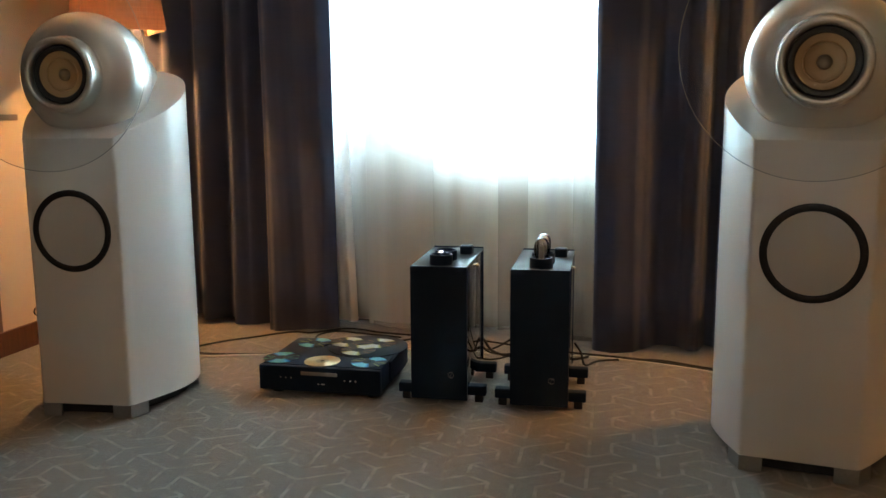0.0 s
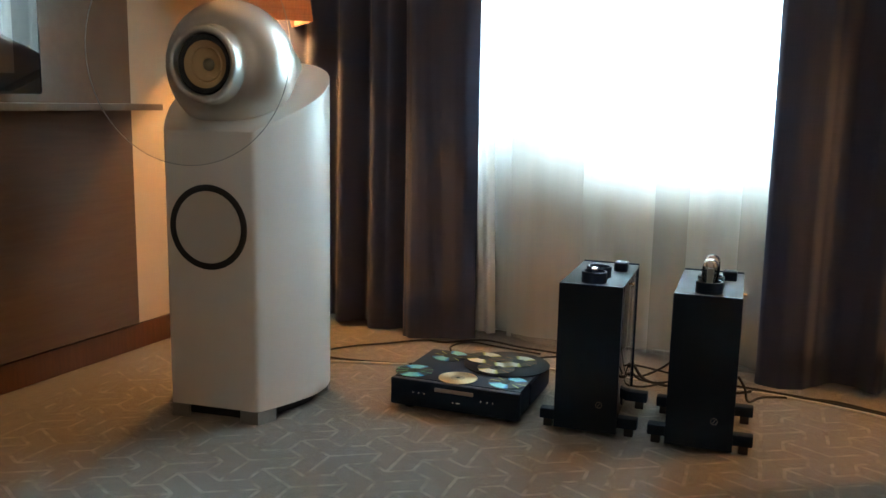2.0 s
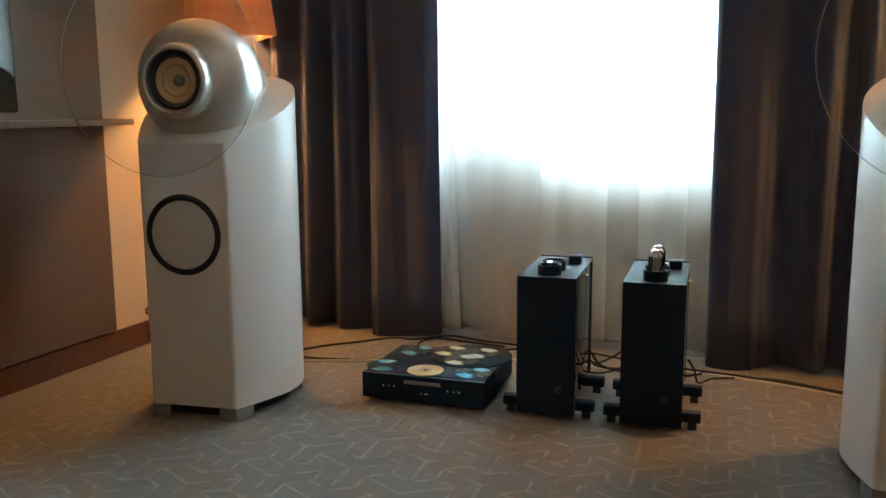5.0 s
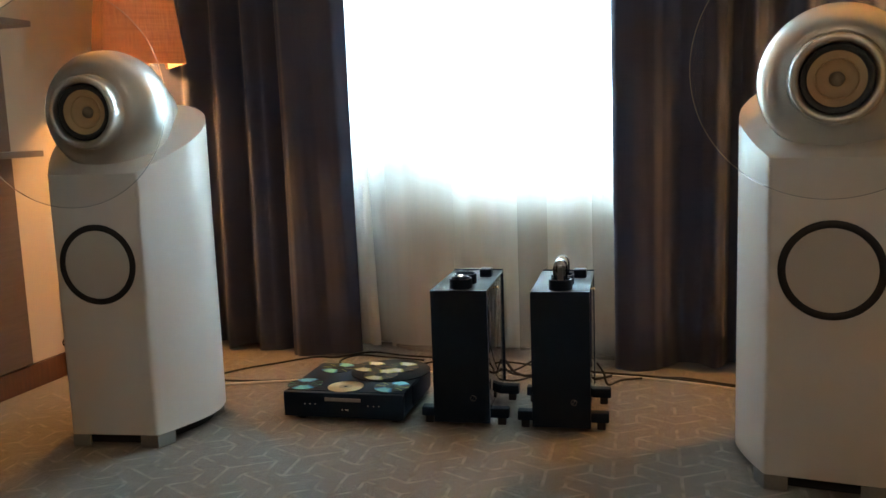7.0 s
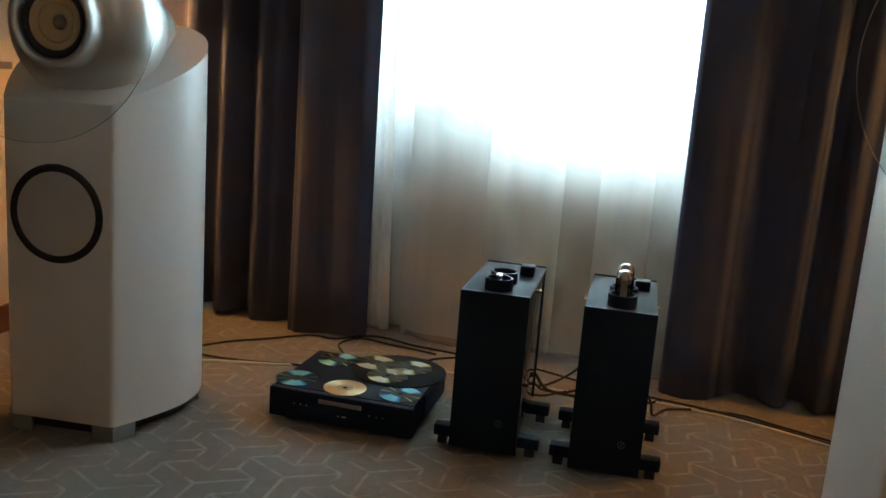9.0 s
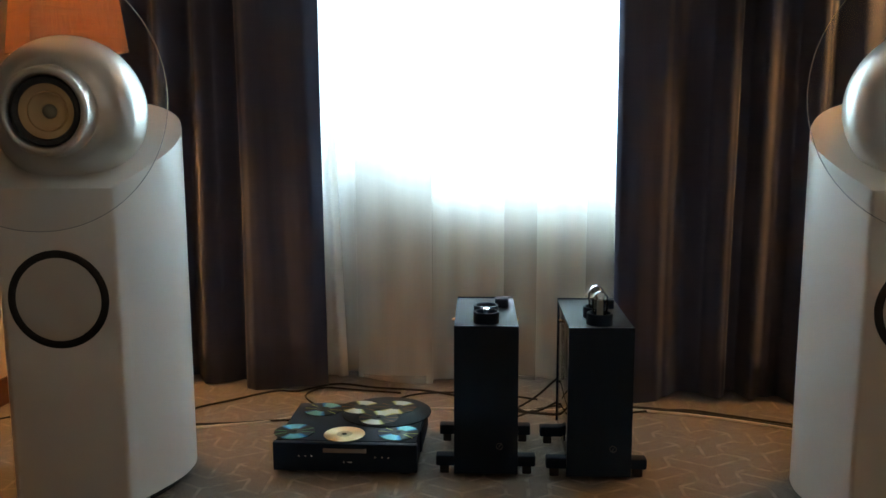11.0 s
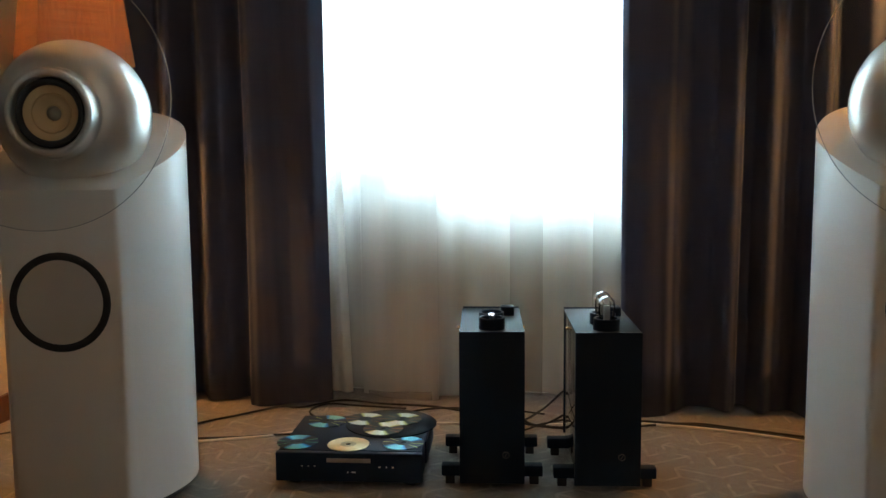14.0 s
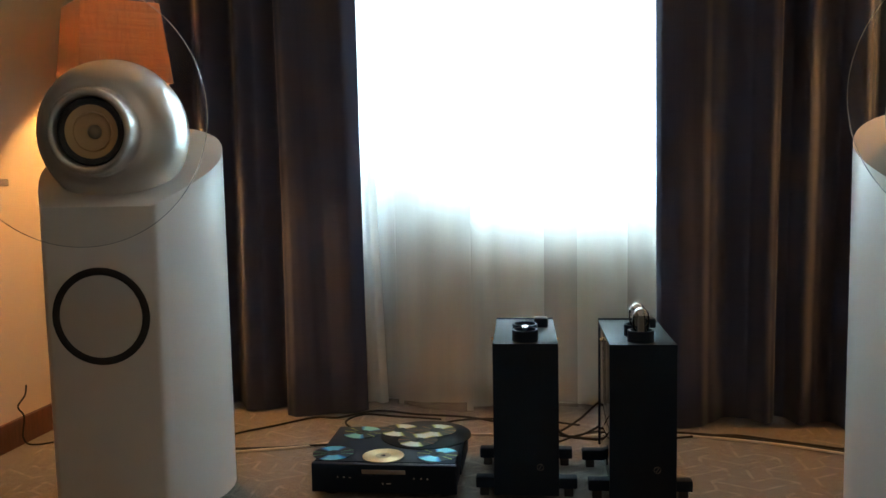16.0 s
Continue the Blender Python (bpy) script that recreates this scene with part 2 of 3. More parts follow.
def prism(outline, z0, top, bevel=0.0):
    """An upright solid on a plan outline; top is a height or a function of the plan point."""
    bm = bmesh.new()
    high = top if callable(top) else (lambda x, y: top)
    low = [bm.verts.new((x, y, z0)) for x, y in outline]
    up = [bm.verts.new((x, y, high(x, y))) for x, y in outline]
    n = len(outline)
    for i in range(n):
        bm.faces.new((low[i], low[(i + 1) % n], up[(i + 1) % n], up[i]))
    a, b = bm.faces.new(low), bm.faces.new(up)
    if bevel:
        bmesh.ops.bevel(bm, geom=list(a.edges) + list(b.edges), offset=bevel, segments=2, affect="EDGES", profile=0.6)
    return bm


def lathe(profile, turns=64, axis="Z", centre=(0, 0, 0), bm=None):
    """A turned form: profile rows of (along, radius). Axis Y turns round the way back from the front."""
    bm = bm or bmesh.new()
    rings = []
    for along, r in profile:
        if r < 1e-6:
            rings.append([bm.verts.new(place(along, 0, 0, axis, centre))])
        else:
            rings.append([bm.verts.new(place(along, r, 2 * math.pi * k / turns, axis, centre)) for k in range(turns)])
    for a, b in zip(rings, rings[1:]):
        for k in range(turns):
            k2 = (k + 1) % turns
            if len(a) == 1 and len(b) == 1:
                continue
            if len(a) == 1:
                bm.faces.new((a[0], b[k], b[k2]))
            elif len(b) == 1:
                bm.faces.new((a[k], a[k2], b[0]))
            else:
                bm.faces.new((a[k], a[k2], b[k2], b[k]))
    return bm


def place(along, r, a, axis, centre):
    c, s = r * math.cos(a), r * math.sin(a)
    v = (c, s, along) if axis == "Z" else (c, along, s) if axis == "Y" else (along, c, s)
    return Vector(v) + Vector(centre)


def smooth_line(points, steps=10):
    """A Catmull-Rom line through the points."""
    p = [Vector(q) for q in points]
    p = [2 * p[0] - p[1]] + p + [2 * p[-1] - p[-2]]
    out = []
    for i in range(1, len(p) - 2):
        for k in range(steps):
            t = k / steps
            out.append(0.5 * (2 * p[i] + (p[i + 1] - p[i - 1]) * t + (2 * p[i - 1] - 5 * p[i] + 4 * p[i + 1] - p[i + 2]) * t * t + (3 * p[i] - p[i - 1] - 3 * p[i + 1] + p[i + 2]) * t ** 3))
    return out + [p[-2]]


def tube(points, r, sides=8, steps=10, bm=None):
    bm = bm or bmesh.new()
    line = smooth_line(points, steps)
    rings = []
    for i, q in enumerate(line):
        way = (line[min(i + 1, len(line) - 1)] - line[max(i - 1, 0)]).normalized()
        a = way.cross(Vector((0, 0, 1)) if abs(way.z) < 0.95 else Vector((1, 0, 0))).normalized()
        b = way.cross(a)
        rings.append([bm.verts.new(q + r * (math.cos(2 * math.pi * k / sides) * a + math.sin(2 * math.pi * k / sides) * b)) for k in range(sides)])
    for a, b in zip(rings, rings[1:]):
        for k in range(sides):
            bm.faces.new((a[k], a[(k + 1) % sides], b[(k + 1) % sides], b[k]))
    bm.faces.new(rings[0]), bm.faces.new(rings[-1])
    return bm


def structure(name, bm, material, label, category, smooth=0):
    return tagged(mesh_object(name, bm, material, smooth), label, category, kind="structure")


# ---- the room ----
LEFT, RIGHT, BACK, FRONT, HIGH = -1.80, 2.7, -1.8, 4.34, 2.7
SILL, HEAD, WIN_L, WIN_R = 0.69, 2.4, -1.05, 0.85

structure("floor", box(LEFT - 0.2, RIGHT + 0.2, BACK - 0.2, FRONT + 0.25, -0.12, 0.0), CARPET, "grey-brown patterned hotel carpet", "carpet")
structure("ceiling", box(LEFT - 0.2, RIGHT + 0.2, BACK - 0.2, FRONT + 0.25, HIGH, HIGH + 0.15), CEILING, "plain white ceiling", "ceiling")
structure("wall_west", box(LEFT - 0.2, LEFT, BACK - 0.2, FRONT + 0.25, 0, HIGH), WALL, "beige painted wall beside the curtain", "wall")
structure("wall_east", box(RIGHT, RIGHT + 0.2, BACK - 0.2, FRONT + 0.25, 0, HIGH), WALL, "beige painted wall", "wall")
structure("wall_south", box(LEFT, RIGHT, BACK - 0.2, BACK, 0, HIGH), WALL, "beige painted wall", "wall")
bm = box(LEFT, WIN_L, FRONT, FRONT + 0.25, 0, HIGH)
box(WIN_R, RIGHT, FRONT, FRONT + 0.25, 0, HIGH, bm=bm)
box(WIN_L, WIN_R, FRONT, FRONT + 0.25, 0, SILL, bm=bm)
box(WIN_L, WIN_R, FRONT, FRONT + 0.25, HEAD, HIGH, bm=bm)
structure("wall_north", bm, WHITE_WALL, "pale painted window wall behind the curtains", "wall")

window = thing("window_1", pose(0, FRONT, 0), "wide white-framed window behind sheer curtains", "window", kind="structure")
bm = box(WIN_L + 0.002, WIN_R - 0.002, 0.10, 0.16, SILL + 0.002, SILL + 0.075, 0.004)
box(WIN_L + 0.002, WIN_R - 0.002, 0.10, 0.16, HEAD - 0.06, HEAD - 0.002, 0.004, bm)
box(WIN_L + 0.002, WIN_L + 0.06, 0.10, 0.16, SILL + 0.075, HEAD - 0.06, 0.004, bm)
box(WIN_R - 0.06, WIN_R - 0.002, 0.10, 0.16, SILL + 0.075, HEAD - 0.06, 0.004, bm)
part("window_frame", bm, WINDOW_WHITE, window)
pane = part("pane", box(WIN_L + 0.062, WIN_R - 0.062, 0.127, 0.133, SILL + 0.077, HEAD - 0.062), GLASS, window, smooth=0)
pane.visible_shadow = False
part("window_sill", box(WIN_L - 0.002, WIN_R + 0.002, -0.03, 0.098, SILL - 0.014, SILL + 0.003, 0.002), WINDOW_WHITE, window)

bm = box(-14, 14, 9.0, 9.05, -5.0, 9.0)
structure("backdrop", bm, SKY_GLOW, "bright hazy sky over pale distance", "sky")

# baseboard of the west wall, and of the window wall
bm = box(LEFT, LEFT + 0.016, BACK, FRONT, 0, 0.094, 0.003)
structure("baseboard", bm, BASEBOARD, "reddish-brown wooden baseboard", "baseboard", 40)
bm = box(LEFT + 0.018, RIGHT, FRONT - 0.014, FRONT, 0, 0.09, 0.003)
structure("baseboard", bm, WINDOW_WHITE, "pale baseboard under the window", "baseboard", 40)


def carpet_lines():
    """Woven pale lines: three-armed figures, each split by a star into three bent blades, that fit into one another."""
    unit, wide, high = 0.0695, 0.0098, 0.0005
    verts, faces = [], []
    rnd = random.Random(5)

    def strip(p, q):
        d = q - p
        n = Vector((-d.y, d.x)).normalized() * wide / 2
        i, z = len(verts), high + rnd.uniform(0, 0.0004)
        for v in (p + n, p - n, q - n, q + n):
            verts.append((v.x, v.y, z))
        faces.append((i, i + 1, i + 2, i + 3))

    start = Vector(STAR)
    d = [Vector((math.cos(radians(34 + 120 * k)), math.sin(radians(34 + 120 * k)))) * unit for k in range(3)]
    for i in range(-50, 51):
        for j in range(-50, 51):
            o = start + 3 * i * d[0] + 3 * j * d[1]
            if not (-1.66 < o.x < 2.56 and -1.66 < o.y < 4.2):
                continue
            for k in range(3):
                p, q = d[k], d[(k + 1) % 3]
                strip(o, o + 2 * p)
                strip(o + 2 * p, o + 2 * p + q)
                strip(o + p + q, o + p + 2 * q)
    data = bpy.data.meshes.new("carpet_pattern")
    data.from_pydata(verts, [], faces)
    data.materials.append(CARPET_LINE)
    tagged(new("carpet_pattern", data), "pale woven star lines in the carpet", "carpet pattern", kind="structure")


STAR = (0.296, 2.834)
carpet_lines()


# unseen warm light under the ceiling behind the camera, added to brighten the fronts
light = thing("unseen_fill_light", pose(0.5, -0.4, HIGH), "unseen round warm fill light under the ceiling", "ceiling light")
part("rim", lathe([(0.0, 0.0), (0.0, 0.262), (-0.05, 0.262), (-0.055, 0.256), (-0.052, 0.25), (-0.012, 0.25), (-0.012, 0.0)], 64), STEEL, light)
part("diffuser", lathe([(-0.02, 0.249), (-0.045, 0.249), (-0.062, 0.2), (-0.07, 0.1), (-0.072, 0.0)], 64), FILL_GLOW, light, "glowing disc added as fill light")

# ---- curtains ----
def cloth(name, x0, x1, fold, z0, z1, material, label, category, thick=0.004, columns=160, rows=14, group=""):
    """A hanging cloth: fold(x, z) gives its depth; the hem is a little uneven."""
    bm = bmesh.new()
    grid = []
    for j in range(rows + 1):
        v = j / rows
        z = z0 + (z1 - z0) * v
        row = []
        for i in range(columns + 1):
            x = x0 + (x1 - x0) * i / columns
            dx, y = fold(x, z)
            drop = (1 - v) ** 6 * 0.012 * math.sin(9 * x + 1.3)
            row.append(bm.verts.new((x + dx, y, z + drop)))
        grid.append(row)
    for a, b in zip(grid, grid[1:]):
        for i in range(columns):
            bm.faces.new((a[i], a[i + 1], b[i + 1], b[i]))
    ob = mesh_object(name, bm, material, 180)
    mod = ob.modifiers.new("thickness", "SOLIDIFY")
    mod.thickness, mod.offset = thick, 0
    return tagged(ob, label, category, group)


def pleats(knots, sway):
    """Depth of a hanging curtain from knots of (x, y), eased from one to the next; the folds drift a little with height."""
    def fold(x, z):
        u = x + sway * math.sin(1.5 * z + 3.1 * x)
        y = knots[0][1] if u < knots[0][0] else knots[-1][1]
        for (xa, ya), (xb, yb) in zip(knots, knots[1:]):
            if xa <= u < xb:
                k = (u - xa) / (xb - xa)
                y = ya + (yb - ya) * k * k * (3 - 2 * k)
                break
        ripple = 0.0016 * math.sin(2 * math.pi * x / 0.12 + 1.7 * z) + 0.0004 * math.sin(2 * math.pi * x / 0.041 + 3.0 * z)
        return 0.006 * math.sin(1.2 * z + 5 * x), y + ripple
    return fold


LEFT_KNOTS = [(-1.79, 4.15), (-1.72, 4.07), (-1.655, 4.16), (-1.58, 4.06), (-1.51, 4.165), (-1.43, 4.07), (-1.365, 4.17), (-1.285, 4.065), (-1.22, 4.175),
              (-1.15, 4.08), (-1.10, 4.115), (-1.035, 4.175), (-0.985, 4.06), (-0.95, 4.038), (-0.83, 4.052), (-0.735, 4.045), (-0.675, 4.085)]
RIGHT_KNOTS = [(0.355, 4.09), (0.385, 4.062), (0.455, 4.045), (0.515, 4.05), (0.55, 4.09), (0.61, 4.145), (0.68, 4.12), (0.738, 4.055), (0.758, 4.07), (0.785, 4.165),
               (0.815, 4.16), (0.855, 4.07), (0.90, 4.125), (0.97, 4.17), (1.022, 4.06), (1.045, 4.09), (1.09, 4.17), (1.15, 4.06), (1.22, 4.11)]
RIGHT_KNOTS += [(1.29 + 0.07 * k, 4.17 if k % 2 == 0 else 4.06) for k in range(18)]
left_fold, right_fold = pleats(LEFT_KNOTS, 0.006), pleats(RIGHT_KNOTS, 0.006)

cloth("curtain", -1.785, -0.682, left_fold, 0.012, 2.62, CURTAIN, "dark brown blackout curtain hanging in heavy folds, tinted blue for window glare", "curtain", 0.006, 300, group="blackout curtains")
cloth("curtain", 0.362, 2.5, right_fold, 0.012, 2.62, CURTAIN, "dark brown blackout curtain hanging in heavy folds, tinted blue for window glare", "curtain", 0.006, 520, group="blackout curtains")


def sheer_fold(y0, size, length, phase):
    def fold(x, z):
        w = math.sin(2 * math.pi * x / length + phase + 0.3 * math.sin(z * 1.3))
        return 0.0, y0 + size * w + 0.5 * size * math.sin(2 * math.pi * x / (length * 0.43) + 2 * phase)
    return fold


def lean(fold, far):
    """The same fold, its foot drawn sideways."""
    return lambda x, z: (far * max(0.0, 1 - z / 0.9), fold(x, z)[1])


cloth("sheer_curtain", -0.70, 0.62, sheer_fold(4.225, 0.010, 0.23, 0.4), 0.02, 2.62, SHEER, "white sheer voile curtain over the bright window", "curtain", 0.0008, 200, group="sheer curtains")
panel_cloth = cloth("sheer_curtain", -0.588, -0.298, sheer_fold(4.18, 0.008, 0.31, 1.4), 0.012, 2.62, SHEER_DENSE, "white sheer voile panel with a hemmed foot", "curtain", 0.0008, 80, group="sheer curtains")
bottom_hem = cloth("hem", -0.567, -0.323, sheer_fold(4.176, 0.008, 0.31, 1.4), 0.012, 0.034, SHEER_HEM, "", "", 0.0008, 40, 2)
bottom_hem.parent = panel_cloth
cloth("sheer_curtain", -0.79, -0.645, lean(sheer_fold(4.13, 0.014, 0.12, 2.0), 0.032), 0.03, 2.62, SHEER_EDGE, "gathered edge of a cream sheer curtain", "curtain", 0.0008, 60, group="sheer curtains")
cloth("sheer_curtain", -0.03, 0.09, sheer_fold(4.195, 0.006, 0.2, 0.3), 0.014, 2.62, SHEER_FOLD, "overlapping fold of white sheer curtain", "curtain", 0.0008, 50, group="sheer curtains")
cloth("sheer_curtain", 0.27, 0.52, sheer_fold(4.185, 0.008, 0.2, 1.0), 0.014, 2.62, SHEER_FOLD, "overlapping edge of white sheer curtain", "curtain", 0.0008, 50, group="sheer curtains")



# guessed block, sized to fit the dark step seen through the sheers
def sill_block(x0, x1, high, label):
    ob = thing("guessed_block", pose((x0 + x1) / 2, FRONT + 0.035, SILL + 0.0032), label, "box", "boxes on the sill")
    half = (x1 - x0) / 2
    part("block_body", box(-half, half, -0.045, 0.045, 0.0, high - 0.022, 0.003), SILL_BLOCK, ob)
    part("block_cap", box(-half - 0.003, half + 0.003, -0.048, 0.048, high - 0.022, high, 0.004), SILL_BLOCK, ob)
    return ob


sill_block(-0.735, -0.535, 0.165, "tall guessed grey block on the sill, dimming the sheers")
sill_block(-0.525, -0.315, 0.075, "low guessed grey block on the sill, dimming the sheers")

# ---- media wall: panel, shelves, television ----
structure("wall_panel", box(LEFT, LEFT + 0.022, -1.2, 3.432, 0.10, 0.889, 0.002), PANEL, "dark brown veneered wall panel under the shelf", "wall panel", 0)
structure("wall_panel", box(LEFT, LEFT + 0.022, -1.2, 3.432, 0.893, 2.45, 0.002), PANEL_GLOSS_LIT, "glossy brown lacquered wall panel behind the shelves, lamp light in its tone", "wall panel", 0)
for z, label in ((0.902, "long grey-beige shelf under the television"), (1.368, "upper grey-beige wall shelf")):
    shelf = thing("wall_shelf", pose(LEFT + 0.022, 0, z), label, "shelf")
    part("board", box(0, 0.135, 0.9, 3.445, -0.011, 0.011, 0.002), SHELF, shelf)
    part("bracket", box(0, 0.09, 2.2, 2.23, -0.03, -0.011, 0.002), STEEL, shelf)

tv = thing("television", pose(LEFT + 0.10, 2.46, 0.914), "black flat television with a glossy screen on the shelf", "television")
part("bezel", box(-0.02, 0.02, -0.50, 0.50, 0.025, 0.62, 0.008), BLACK_GLOSS, tv, smooth=0)
part("screen", box(0.0195, 0.0215, -0.40, 0.40, 0.085, 0.575, 0.0008), SCREEN, tv, "glossy dark screen reflecting the room", smooth=0)
part("rear_shell", box(-0.05, -0.02, -0.36, 0.36, 0.12, 0.5, 0.012), BLACK, tv)
bm = box(-0.045, 0.035, -0.2, 0.2, 0.0, 0.012, 0.005)
box(-0.015, 0.005, -0.05, 0.05, 0.012, 0.05, 0.003, bm)
part("stand", bm, BLACK_GLOSS, tv)


# ---- loudspeakers ----
def cabinet_outline(inset=0.0):
    half = [(0.131, 0.0), (0.1365, 0.0012), (0.141, 0.0045), (0.1445, 0.009)] + [(p.x, p.y) for p in smooth_line([(0.147, 0.014, 0), (0.183, 0.08, 0), (0.217, 0.16, 0), (0.233, 0.225, 0), (0.231, 0.30, 0), (0.205, 0.38, 0), (0.16, 0.44, 0), (0.09, 0.485, 0), (0.0, 0.50, 0)], 6)][1:-1]
    full = half + [(0.0, 0.50)] + [(-x, y) for x, y in reversed(half)]
    return [(x * (1 - inset / 0.2), 0.25 + (y - 0.25) * (1 - inset / 0.25)) for x, y in full]


def foot_outline(side, back=False):
    pts = [(0.084, 0.002), (0.1415, 0.002), (0.171, 0.06), (0.115, 0.075)] if not back else [(0.13, 0.36), (0.205, 0.36), (0.165, 0.425), (0.11, 0.425)]
    return [(side * x, y) for x, y in pts]


def loudspeaker(shift, disc_x):
    sp = thing("loudspeaker", Matrix(), "white lacquered loudspeaker with a round silver head and a clear disc", "loudspeaker", "pair of loudspeakers")
    part("cabinet", prism(cabinet_outline(), 0.04, lambda x, y: 0.848 + 0.42 * y, 0.004), CABINET, sp, smooth=30)
    part("plinth", prism(cabinet_outline(0.03), 0.006, 0.0395), RUBBER, sp, "black recessed plinth", smooth=30)
    for side in (-1, 1):
        part("foot", prism(foot_outline(side), 0.0, 0.0395, 0.001), STEEL, sp, "grey metal foot")
        part("foot", prism(foot_outline(side, True), 0.0, 0.0395, 0.001), STEEL, sp, "grey metal foot")
    # woofer flush in the front
    c = (shift, 0, 0.575)
    part("woofer_ring", lathe([(0.001, 0.103), (-0.003, 0.1045), (-0.0055, 0.109), (-0.0055, 0.117), (-0.003, 0.1215), (0.001, 0.123)], 72, "Y", c), RUBBER, sp, "black rubber surround")
    part("woofer_cone", lathe([(-0.0012, 0.1035), (-0.0015, 0.09), (-0.0022, 0.05), (-0.0026, 0.0)], 72, "Y", c), WOOFER, sp, "flat off-white woofer cone")
    # head
    c = (shift, 0, 1.03)
    shell = [(0.024, 0.078), (0.004, 0.0845), (-0.009, 0.0865), (-0.0155, 0.0895), (-0.0175, 0.0955), (-0.0155, 0.1015), (-0.009, 0.1052), (0.012, 0.107), (0.032, 0.1095), (0.0365, 0.113), (0.0385, 0.121),
             (0.043, 0.134), (0.053, 0.150), (0.068, 0.165), (0.088, 0.1775), (0.11, 0.1845), (0.135, 0.188), (0.16, 0.188), (0.20, 0.180), (0.24, 0.165), (0.28, 0.147), (0.32, 0.129), (0.37, 0.110), (0.42, 0.094), (0.46, 0.079), (0.485, 0.060), (0.495, 0.034), (0.496, 0.0)]
    part("head_housing", lathe([(p.x, p.y) for p in smooth_line([(a, r, 0) for a, r in shell], 3)], 96, "Y", c), SILVER, sp, "spun aluminium round head with a tapered tail", smooth=50)
    part("driver_surround", lathe([(0.016, 0.0835), (0.002, 0.0835), (-0.004, 0.079), (-0.004, 0.073), (0.001, 0.067), (0.008, 0.064)], 72, "Y", c), RUBBER, sp, "black foam surround")
    part("driver_cone", lathe([(0.004, 0.0655), (0.008, 0.058), (0.013, 0.049), (0.0115, 0.046), (0.017, 0.042), (0.022, 0.030), (0.026, 0.016), (0.027, 0.0)], 72, "Y", c), CONE, sp, "tan woven driver cone")
    part("dust_cap", lathe([(0.026, 0.018), (0.021, 0.0165), (0.015, 0.012), (0.012, 0.006), (0.0112, 0.0)], 40, "Y", c), DUST_CAP, sp, "grey dust cap")
    # clear disc ahead of the driver, its rim's glint painted in white
    disc_at = -0.146
    c = (disc_x, disc_at, 1.062)
    disc = part("clear_disc", lathe([(-0.0013, 0.0), (-0.0013, 0.2995), (0.0013, 0.2995), (0.0013, 0.0)], 128, "Y", c), ACRYLIC, sp, "large clear acrylic disc", smooth=30)
    part("disc_rim", lathe([(-0.0013, 0.2996), (-0.0009, 0.3012), (0.0009, 0.3012), (0.0013, 0.2996), (-0.0013, 0.2996)], 128, "Y", c), ACRYLIC_RIM_GLINT, disc, "clear rim with its glint painted white")
    return sp


speaker = loudspeaker(-0.0045, 0.0265)
speaker.matrix_basis = pose(-1.051, 2.9505, 0, 0, 0, 8.0)
speaker = loudspeaker(0.0045, -0.0085)
speaker.matrix_basis = pose(0.986, 3.0175, 0, 0, 0, -7.0)


# ---- amplifiers ----
def ring_mark(r, thick, depth, centre):
    return lathe([(0, r - thick), (-depth, r - thick), (-depth, r), (0, r), (0, r - thick)], 32, "Y", centre)


